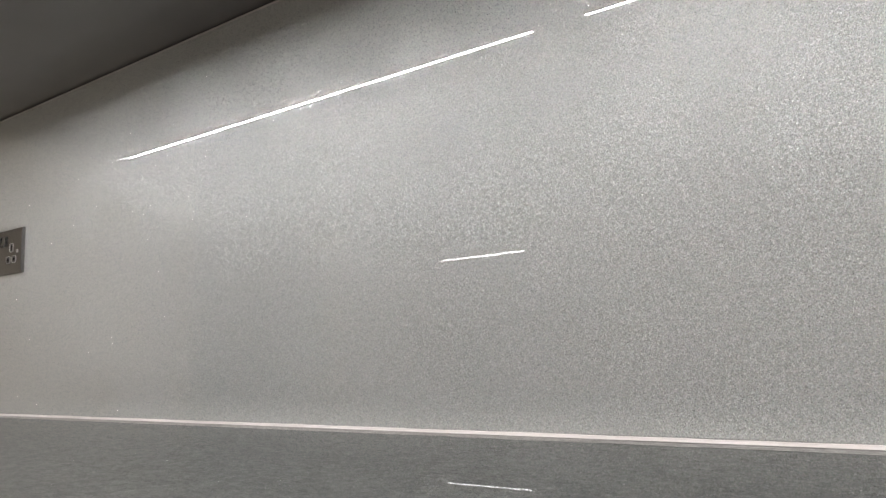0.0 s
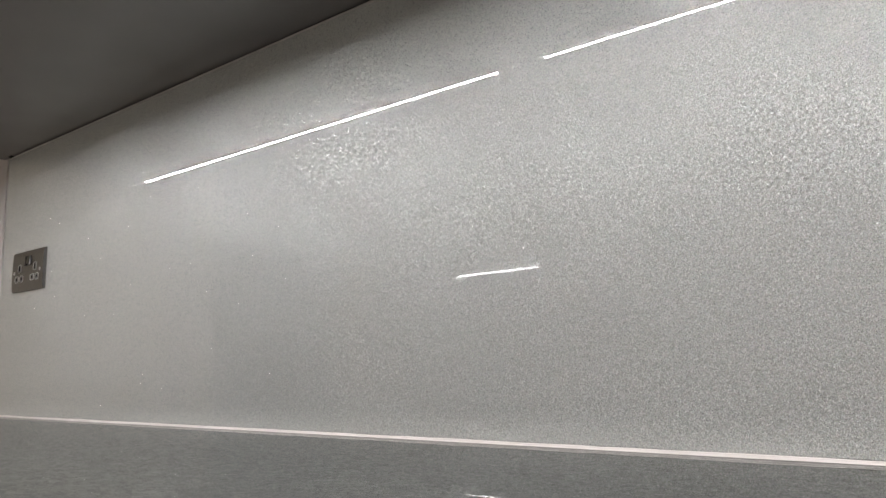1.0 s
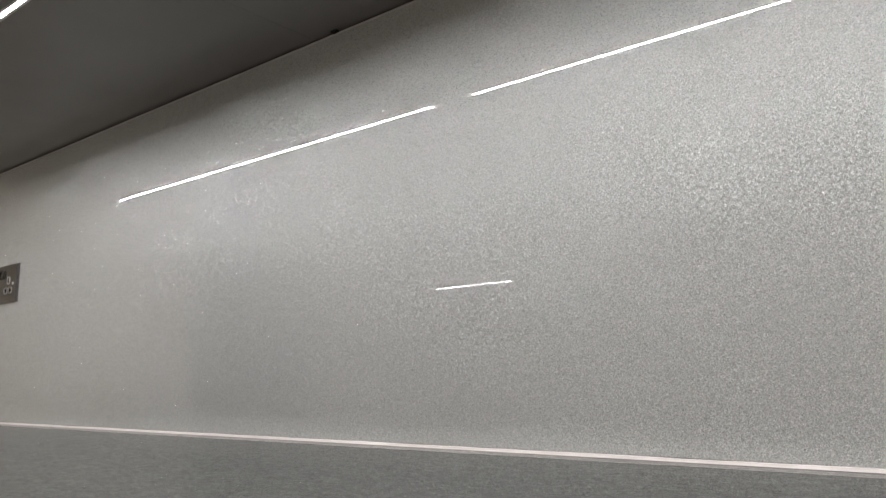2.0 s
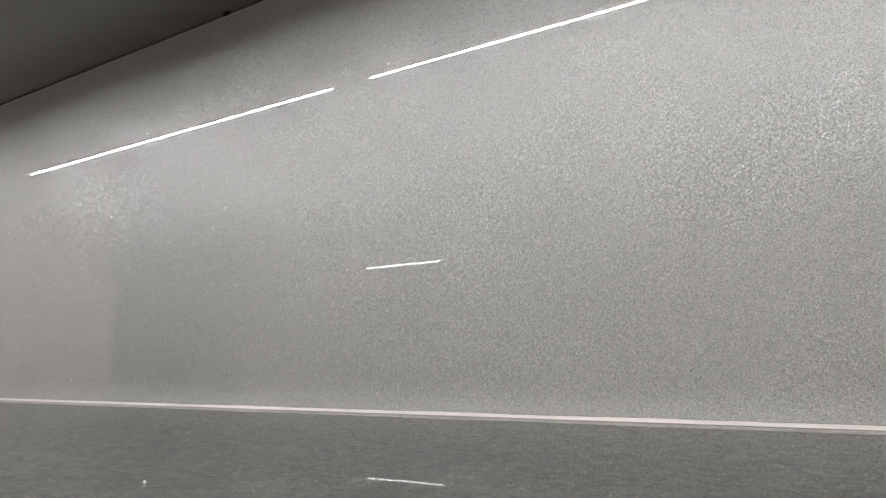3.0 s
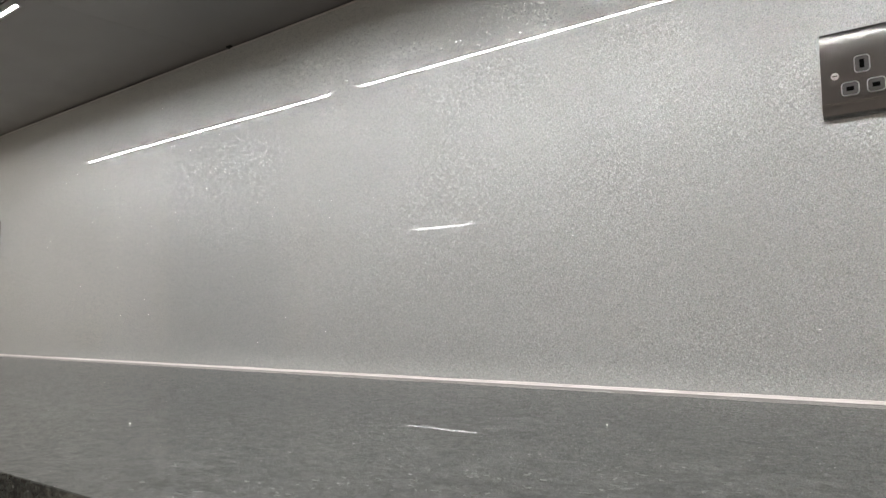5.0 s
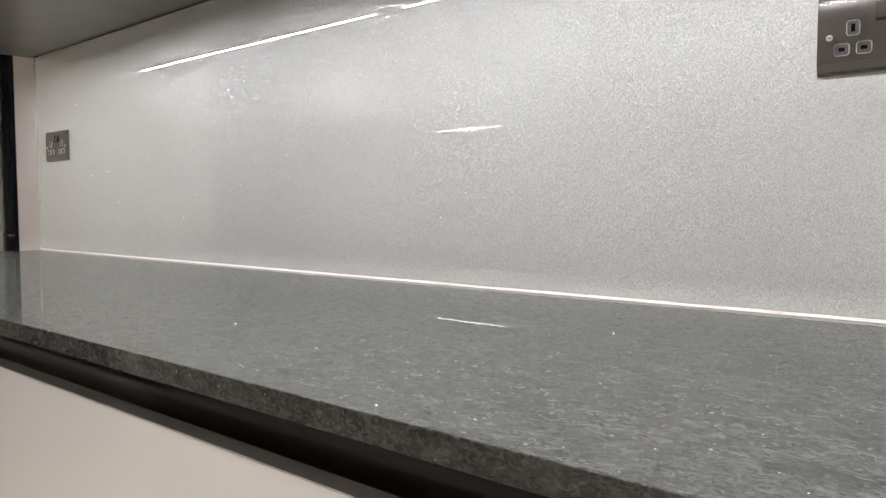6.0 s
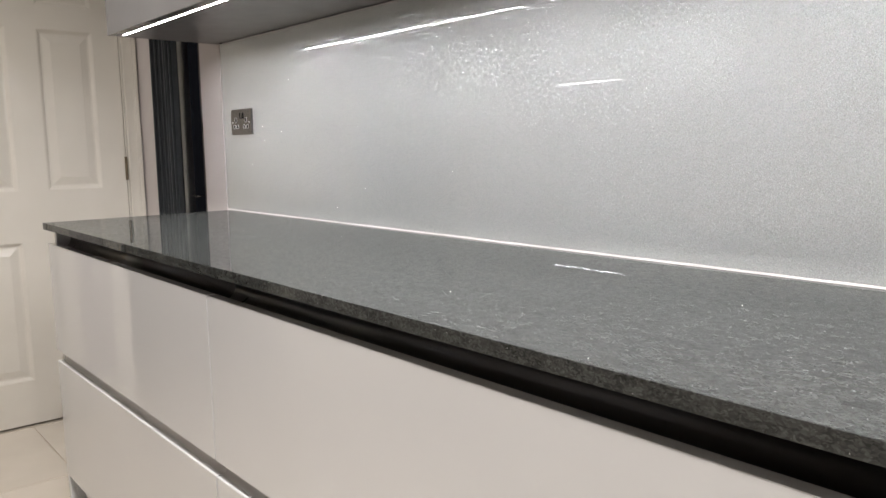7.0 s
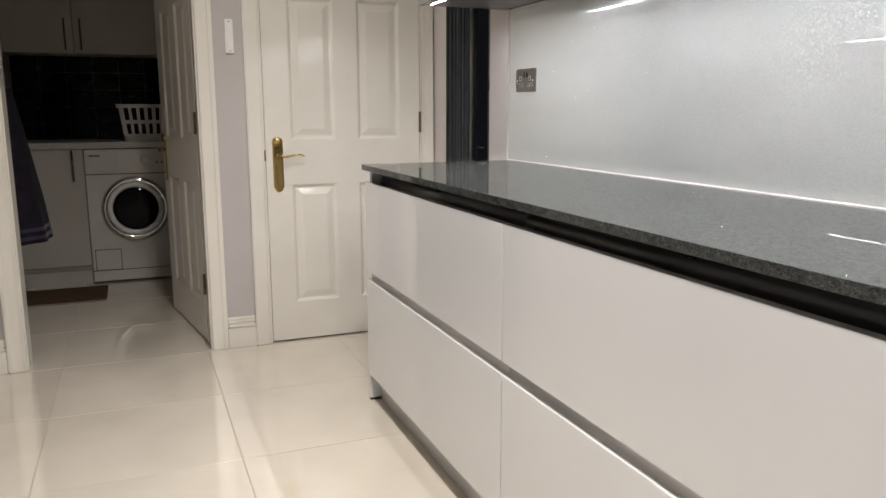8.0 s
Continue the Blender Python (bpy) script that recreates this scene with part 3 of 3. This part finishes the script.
def drawer_unit(x0, x1, front_x0):
    ob = thing("drawer_unit", "white gloss handleless drawer unit under granite worktop", "drawer unit", pose(x0, 0, 0), "drawer units")
    w, f0 = x1 - x0, front_x0 - x0
    t = 0.018
    for xa, xb in ((0.0005, t), (w - t, w - 0.0005)):
        part("side_panel", boxes((xa, xb, -0.538, -0.002, 0.105, 0.8895)), CARCASS, ob)
    part("base_panel", boxes((t, w - t, -0.538, -0.002, 0.105, 0.123)), CARCASS, ob)
    part("back_panel", boxes((t, w - t, -0.010, -0.002, 0.123, 0.8895)), CARCASS, ob)
    part("drawer_front", boxes((f0, w - 0.0015, FRONT, FRONT + 0.021, 0.513, 0.847, 0.0009, 2)), LACQUER, ob)
    part("drawer_front", boxes((f0, w - 0.0015, FRONT, FRONT + 0.021, 0.105, 0.479, 0.0009, 2)), LACQUER, ob)
    for name, m, z0, z1, y, deep in (("top_rail", RAIL_BLACK, 0.829, 0.8895, -0.563, 0.036), ("middle_rail", RAIL_GREY, 0.4795, 0.5125, -0.574, 0.007)):
        # C-shaped hollow rail, curved inside
        bm = bmesh.new()
        prof = []
        for k in range(17):
            a = -math.pi / 2 + math.pi * k / 16
            prof.append((y - 0.018 + deep * math.cos(a), (z0 + z1) / 2 + (z1 - z0) / 2 * math.sin(a)))
        back = [(-0.539, z1), (-0.539, z0)]
        vs = [[bm.verts.new((x, p, q)) for p, q in prof + back] for x in (0.0005, w - 0.0005)]
        k = len(vs[0])
        for i in range(k):
            bm.faces.new((vs[0][i], vs[0][(i + 1) % k], vs[1][(i + 1) % k], vs[1][i]))
        bm.faces.new(vs[0][::-1])
        bm.faces.new(vs[1])
        bmesh.ops.recalc_face_normals(bm, faces=bm.faces)
        part(name, bm, m, ob, "black recessed handle rail" if m is RAIL_BLACK else "grey recessed handle rail", True)
    return ob


drawer_unit(0.0505, 1.182, 0.0310)
drawer_unit(1.184, 2.381, 1.1845)
drawer_unit(2.383, 3.580, 2.3835)

# crumbs on the stone
for x, y in ((2.082, -0.251), (1.735, -0.463), (2.102, -0.6)):
    bm = bmesh.new()
    bmesh.ops.create_icosphere(bm, subdivisions=1, radius=0.0009, matrix=pose(x, y, TOP + 0.0008))
    tagged(link("crumb", bm, SWITCH), "tiny white crumb lying on granite worktop", "crumb", "crumbs on worktop")


# ---------------------------------------------------------------- curtain beside the worktop
def pleats(bm, folds, z0, z1):
    """A drawn curtain: deep narrow folds side by side, standing a little off the wall."""
    n, rows = folds * 16, 12
    grid = []
    for j in range(rows + 1):
        z = z0 + (z1 - z0) * j / rows
        line = []
        for i in range(n + 1):
            u = i / n
            ph = 2 * math.pi * folds * u + 0.30 * math.sin(1.9 * z + 5 * u)
            x = -0.567 + 0.220 * u + 0.010 * math.sin(2 * ph) + 0.004 * noise.noise((u * 6, z * 1.5, 2))
            y = -0.024 + (0.017 + 0.005 * math.sin(9 * u)) * math.sin(ph) + 0.003 * noise.noise((u * 5, z, 7))
            line.append(bm.verts.new((x, y, z)))
        grid.append(line)
    for a, b in zip(grid, grid[1:]):
        for i in range(n):
            bm.faces.new((a[i], a[i + 1], b[i + 1], b[i]))
    bmesh.ops.solidify(bm, geom=bm.faces[:], thickness=0.0025)
    return bm


gd = thing("glazed_door", "narrow black-framed glazed door, dark night outside", "glazed door", pose((OPEN[0] + OPEN[1]) / 2, 0.045, 0), kind="structure")
gw = (OPEN[1] - OPEN[0]) / 2 - 0.001
for xa, xb in ((-gw, -gw + 0.055), (gw - 0.055, gw)):
    part("stile", boxes((xa, xb, -0.022, 0.022, 0.0, 2.098, 0.003)), RAIL_BLACK, gd)
for za, zb in ((0.0, 0.09), (2.03, 2.098)):
    part("rail", boxes((-gw + 0.055, gw - 0.055, -0.022, 0.022, za, zb, 0.003)), RAIL_BLACK, gd)
pane = part("pane", boxes((-gw + 0.05, gw - 0.05, -0.006, 0.006, 0.085, 2.035)), NIGHT_GLASS, gd)
part("latch", tube(bmesh.new(), [(gw - 0.080, -0.010, 0.945), (gw - 0.085, -0.034, 0.945), (gw - 0.100, -0.036, 0.946), (gw - 0.135, -0.036, 0.947)], [0.004, 0.004, 0.0035, 0.003], 8), STEEL, gd, "small metal latch handle", True)

ct = thing("curtain", "dark charcoal curtain drawn aside in tight folds", "curtain")
part("curtain_panel", pleats(bmesh.new(), 6, 0.015, 2.19), CURTAIN, ct, "charcoal ribbed curtain folds", True)
part("rod", tube(bmesh.new(), [(-0.70, -0.030, 2.20), (-0.4, -0.030, 2.20), (-0.10, -0.030, 2.20)], [0.009] * 3, 12), RAIL_BLACK, ct, "black curtain rod", True)
for x in (-0.68, -0.12):
    part("rod_bracket", boxes((x - 0.006, x + 0.006, -0.036, 0.006, 2.190, 2.204, 0.002)), RAIL_BLACK, ct)

# ---------------------------------------------------------------- across the kitchen
fc = thing("wall_cabinet", "pale wall cabinet across the kitchen, lit underneath", "cabinet", pose(-0.833, SOUTH, 1.514), "cabinets across the kitchen")
part("body", boxes((0, 0.600, 0.002, 0.340, 0, 0.70, 0.001)), CARCASS, fc)
part("front_panel", boxes((0.001, 0.599, 0.342, 0.361, 0, 0.70, 0.0015)), LACQUER, fc)
part("diffuser", boxes((0.004, 0.546, 0.346, 0.3485, -0.0026, -0.0005)), LED_FAR, fc, "glowing white light strip")
fc = thing("wall_cabinet", "pale wall cabinet across the kitchen, dimly lit underneath", "cabinet", pose(-0.230, SOUTH, 1.412), "cabinets across the kitchen")
part("body", boxes((0, 0.600, 0.002, 0.340, 0, 0.79, 0.001)), CARCASS, fc)
part("front_panel", boxes((0.001, 0.599, 0.342, 0.361, 0, 0.79, 0.0015)), LACQUER, fc)
part("diffuser", boxes((0.01, 0.35, 0.346, 0.3475, -0.0035, -0.0005)), LED_DIM, fc, "dim white light strip")

for x, y in DOWNLIGHTS:
    ob = thing("downlight", "small recessed ceiling downlight with white ring", "downlight", pose(x, y, CEIL), "ceiling downlights")
    bm = bmesh.new()
    cyl(bm, 0.044, 0.006, pose(0, 0, -0.003), 28, bevel=0.001)
    part("ring", bm, SWITCH, ob)
    part("lens", cyl(bmesh.new(), 0.030, 0.002, pose(0, 0, -0.0075), 24), LENS, ob, "glowing warm lens")
    lamp = bpy.data.lights.new("spot", "AREA")
    lamp.shape, lamp.size, lamp.energy, lamp.color, lamp.spread = "DISK", 0.07, SPOT_POWER, SPOT_COLOUR, radians(150)
    lo = new("lamp", lamp)
    lo.matrix_basis = pose(x, y, CEIL - 0.012)


# ---------------------------------------------------------------- utility room
UX = -2.56
wm = thing("washing_machine", "white front-loading washing machine under utility worktop", "washing machine", pose(UX, -1.388, 0))
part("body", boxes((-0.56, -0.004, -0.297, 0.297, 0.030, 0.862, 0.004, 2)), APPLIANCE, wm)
part("control_panel", boxes((-0.004, 0.006, -0.296, 0.296, 0.708, 0.860, 0.004, 2)), APPLIANCE, wm)
part("detergent_drawer", boxes((0.006, 0.010, -0.290, -0.110, 0.722, 0.850, 0.002)), APPLIANCE, wm)
part("drawer_grip", boxes((0.0102, 0.0118, -0.270, -0.205, 0.818, 0.828)), INSERT, wm)
part("kick_plate", boxes((-0.02, -0.002, -0.297, 0.297, 0.012, 0.080, 0.002)), APPLIANCE, wm)
part("filter_flap", boxes((-0.004, 0.001, -0.275, -0.125, 0.086, 0.216, 0.002)), APPLIANCE, wm)
part("flap_seam", boxes((-0.0042, -0.0030, -0.279, -0.121, 0.082, 0.220)), INSERT, wm)
part("panel_seam", boxes((-0.0042, -0.0030, -0.296, 0.296, 0.701, 0.708)), INSERT, wm)
part("plinth_seam", boxes((-0.0042, -0.0030, -0.297, 0.297, 0.078, 0.084)), INSERT, wm)
part("dial", cyl(bmesh.new(), 0.026, 0.022, pose(0.014, 0.06, 0.79, 0, 90, 0), 24, r2=0.022, bevel=0.002), APPLIANCE, wm)
for i in range(4):
    part("button", cyl(bmesh.new(), 0.007, 0.006, pose(0.008, 0.13 + 0.03 * i, 0.775, 0, 90, 0), 12), INSERT, wm)


def ring(bm, rad, tube_r, m, a0=0.0, a1=360.0, n=48, k=10, flat=1.0):
    rows = []
    closed = a1 - a0 >= 360
    for i in range(n if closed else n + 1):
        a = radians(a0 + (a1 - a0) * i / n)
        rows.append([bm.verts.new(m @ Vector(((rad + tube_r * math.cos(b)) * math.cos(a), (rad + tube_r * math.cos(b)) * math.sin(a), flat * tube_r * math.sin(b)))) for b in (2 * math.pi * j / k for j in range(k))])
    pairs = list(zip(rows, rows[1:])) + ([(rows[-1], rows[0])] if closed else [])
    for a, b in pairs:
        for j in range(k):
            bm.faces.new((a[j], b[j], b[(j + 1) % k], a[(j + 1) % k]))
    if not closed:
        bm.faces.new(rows[0][::-1])
        bm.faces.new(rows[-1])
    bmesh.ops.recalc_face_normals(bm, faces=bm.faces)
    return bm


port = pose(0.006, -0.014, 0.480, 0, 90, 0)
dr = part("porthole", ring(bmesh.new(), 0.186, 0.022, port, flat=1.1), CHROME, wm, "mirror chrome porthole ring", True)
part("porthole_rim", ring(bmesh.new(), 0.154, 0.016, pose(0.016, -0.014, 0.480, 0, 90, 0), flat=0.8), SWITCH, dr, "broad white inner rim", True)
bm = bmesh.new()
bmesh.ops.create_uvsphere(bm, u_segments=32, v_segments=12, radius=0.138, matrix=Matrix.Translation((0.008, -0.014, 0.480)) @ Matrix.Diagonal((0.06, 1, 1, 1)))
part("porthole_glass", bm, DOOR_GLASS, dr, "dark bowl-shaped glass", True)

ub = thing("base_cabinet", "plain white base cabinet with bar handle", "cabinet", pose(UX, -1.903, 0))
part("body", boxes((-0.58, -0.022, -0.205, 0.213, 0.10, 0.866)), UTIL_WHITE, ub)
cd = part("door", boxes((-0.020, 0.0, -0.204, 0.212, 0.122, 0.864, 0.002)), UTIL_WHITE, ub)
bm = tube(bmesh.new(), [(0.028, 0.152, 0.665), (0.028, 0.152, 0.76), (0.028, 0.152, 0.862)], [0.006] * 3, 12)
cyl(bm, 0.004, 0.03, pose(0.014, 0.152, 0.69, 0, 90, 0), 10)
cyl(bm, 0.004, 0.03, pose(0.014, 0.152, 0.84, 0, 90, 0), 10)
part("handle", bm, STEEL, cd, "steel bar handle", True)
part("kick_plate", boxes((-0.06, -0.045, -0.205, 0.213, 0.0, 0.112)), UTIL_WHITE, ub)
tagged(link("utility_worktop", boxes((-3.168, UX + 0.012, UT_S + 0.002, UT_N - 0.002, 0.868, 0.908, 0.004, 2)), UTIL_TOP), "pale laminate worktop over the washing machine", "worktop")
for y0, y1, hy in ((-2.118, -1.707, -1.752), (-1.703, -1.20, -1.660), (-1.198, -0.955, -1.16)):
    uc = thing("upper_cabinet", "plain white wall cabinet over black tiles", "cabinet", pose(-2.86, 0, 1.468), "utility wall cabinets")
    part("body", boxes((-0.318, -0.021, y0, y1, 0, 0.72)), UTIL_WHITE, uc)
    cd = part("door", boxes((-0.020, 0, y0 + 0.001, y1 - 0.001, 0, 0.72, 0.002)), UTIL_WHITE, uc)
    bm = tube(bmesh.new(), [(0.026, hy, 0.022), (0.026, hy, 0.12), (0.026, hy, 0.218)], [0.006] * 3, 12)
    cyl(bm, 0.004, 0.028, pose(0.013, hy, 0.045, 0, 90, 0), 10)
    cyl(bm, 0.004, 0.028, pose(0.013, hy, 0.195, 0, 90, 0), 10)
    part("handle", bm, STEEL, cd, "steel bar handle", True)

# laundry basket on the utility worktop
bk = thing("laundry_basket", "white slatted plastic laundry basket on utility worktop", "basket", pose(-2.73, -1.252, 0.909))
bw, bd, bh = 0.215, 0.145, 0.235


def flare(z):
    return 0.86 + 0.14 * z / bh


def basket_band(z0, z1, grow=0.0):
    bm = bmesh.new()
    loops = []
    for z, off in ((z0, 0), (z1, 0), (z1, -0.006 - grow), (z0, -0.006 - grow)):
        s = flare(z)
        pts = []
        a, b, r = bd * s + off + grow, bw * s + off + grow, 0.03
        for cx, cy, a0 in ((a - r, b - r, 0), (-a + r, b - r, 90), (-a + r, -b + r, 180), (a - r, -b + r, 270)):
            pts += [(cx + r * math.cos(radians(a0 + 30 * k)), cy + r * math.sin(radians(a0 + 30 * k)), z) for k in range(4)]
        loops.append([bm.verts.new(p) for p in pts])
    for a, b in zip(loops, loops[1:] + loops[:1]):
        for k in range(16):
            bm.faces.new((a[k], a[(k + 1) % 16], b[(k + 1) % 16], b[k]))
    bmesh.ops.recalc_face_normals(bm, faces=bm.faces)
    return bm


part("rim", basket_band(0.212, 0.235, 0.012), BASKET, bk)
part("middle_band", basket_band(0.112, 0.132), BASKET, bk)
part("bottom_band", basket_band(0.0, 0.040), BASKET, bk)
part("base", boxes((-bd * 0.84, bd * 0.84, -bw * 0.84, bw * 0.84, 0.0, 0.005)), BASKET, bk)
for axis, half, other, count in ((0, bw, bd, 9), (1, bd, bw, 6)):
    for sgn in (-1, 1):
        for i in range(count):
            u = (-0.92 + 1.84 * i / (count - 1)) * half
            bm = bmesh.new()
            vs = []
            for z in (0.035, 0.215):
                o = other * flare(z) * sgn
                for du, dn in ((-0.009, 0), (0.009, 0), (0.009, -0.004 * sgn), (-0.009, -0.004 * sgn)):
                    q = u * flare(z) + du
                    vs.append(bm.verts.new((o + dn, q, z) if axis == 0 else (q, o + dn, z)))
            for k in range(4):
                bm.faces.new((vs[k], vs[(k + 1) % 4], vs[4 + (k + 1) % 4], vs[4 + k]))
            bmesh.ops.recalc_face_normals(bm, faces=bm.faces)
            part("slat", bm, BASKET, bk)

# coat on a hook on the utility wall
co = thing("coat", "dark purple coat hanging on utility room wall", "coat", pose(-1.62, UT_S, 0))


def garment(z0, z1, grow):
    bm = bmesh.new()
    n, rows = 40, 22
    grid = []
    for j in range(rows + 1):
        z = z0 + (z1 - z0) * j / rows
        s = max(0.0, (1.22 - z) / (1.22 - 0.455))
        deep = 0.17 + 0.12 * s ** 0.8 + grow
        wide = 0.07 + 0.13 * min(1, 1.4 * s) + grow
        line = []
        for i in range(n):
            a = 2 * math.pi * i / n
            fold = 1 + 0.07 * s * math.sin(7 * a + 1.5 * z) + 0.05 * noise.noise((math.cos(a) * 1.5, math.sin(a) * 1.5, z * 3))
            line.append(bm.verts.new((wide * fold * math.cos(a), 0.012 + (deep / 2) * (1 + fold * math.sin(a)), z)))
        grid.append(line)
    for a, b in zip(grid, grid[1:]):
        for i in range(n):
            bm.faces.new((a[i], a[(i + 1) % n], b[(i + 1) % n], b[i]))
    bm.faces.new(grid[0][::-1])
    bm.faces.new(grid[-1])
    bmesh.ops.recalc_face_normals(bm, faces=bm.faces)
    return bm


part("coat_body", garment(0.455, 1.215, 0.0), COAT, co, smooth=True)
for z in (0.475, 0.515):
    part("hem_band", garment(z, z + 0.018, 0.004), COAT_BAND, co, "paler band round the hem", True)
part("hook", tube(bmesh.new(), [(0, 0.0, 1.235), (0, 0.05, 1.228), (0, 0.065, 1.235), (0, 0.065, 1.255)], [0.006, 0.006, 0.005, 0.006], 8), CHROME, co)

mt = thing("door_mat", "brown coir door mat on tiled floor", "mat", pose(-2.255, -1.82, 0))
part("mat_body", boxes((-0.175, 0.175, -0.27, 0.22, 0.0005, 0.014, 0.004)), COIR, mt)

# ---------------------------------------------------------------- tiles (pieces last)
tile_shapes = {}


def tile_piece(w, d, h, edge, material, name):
    key = (name, round(w, 3), round(d, 3))
    if key not in tile_shapes:
        me = bpy.data.meshes.new(name)
        bm = bmesh.new()
        box(bm, -w / 2, w / 2, -d / 2, d / 2, -h, 0, edge)
        bm.to_mesh(me)
        bm.free()
        me.materials.append(material)
        tile_shapes[key] = me
    return tile_shapes[key]


ft = setting("floor", boxes((UT_WEST - 0.1, EAST + 0.1, SOUTH - 0.1, 0.27, -0.10, -0.0012)), GROUT, "large polished cream porcelain floor tiles with thin joints", "floor")
gap = 0.0040
xs = [UT_WEST] + [0.385 + 0.6 * k for k in range(-6, 13) if UT_WEST + 0.05 < 0.385 + 0.6 * k < EAST] + [EAST]
ys = [SOUTH] + sorted(-0.520 - 0.612 * k for k in range(-1, 5) if SOUTH + 0.05 < -0.520 - 0.612 * k < 0.2) + [0.16]
for xa, xb in zip(xs, xs[1:]):
    for ya, yb in zip(ys, ys[1:]):
        o = new("tile", tile_piece(xb - xa - gap, yb - ya - gap, 0.009, 0.0007, TILE, "tile"))
        o.location = ((xa + xb) / 2, (ya + yb) / 2, 0)
        o.parent = ft
for r in range(5):
    for c in range(7):
        za, zb = 0.889 + 0.118 * r, 0.889 + 0.118 * (r + 1)
        ya, yb = -2.118 + 0.166 * c, -2.118 + 0.166 * (c + 1)
        o = new("wall_tile", tile_piece(0.163, 0.115, 0.008, 0.0010, BLACK_TILE, "wall_tile"))
        o.parent = utility_wall
        o.matrix_basis = Matrix.Translation((UT_WEST + 0.0085, (ya + yb) / 2, (za + zb) / 2)) @ Matrix(((0, 0, 1, 0), (1, 0, 0, 0), (0, 1, 0, 0), (0, 0, 0, 1)))
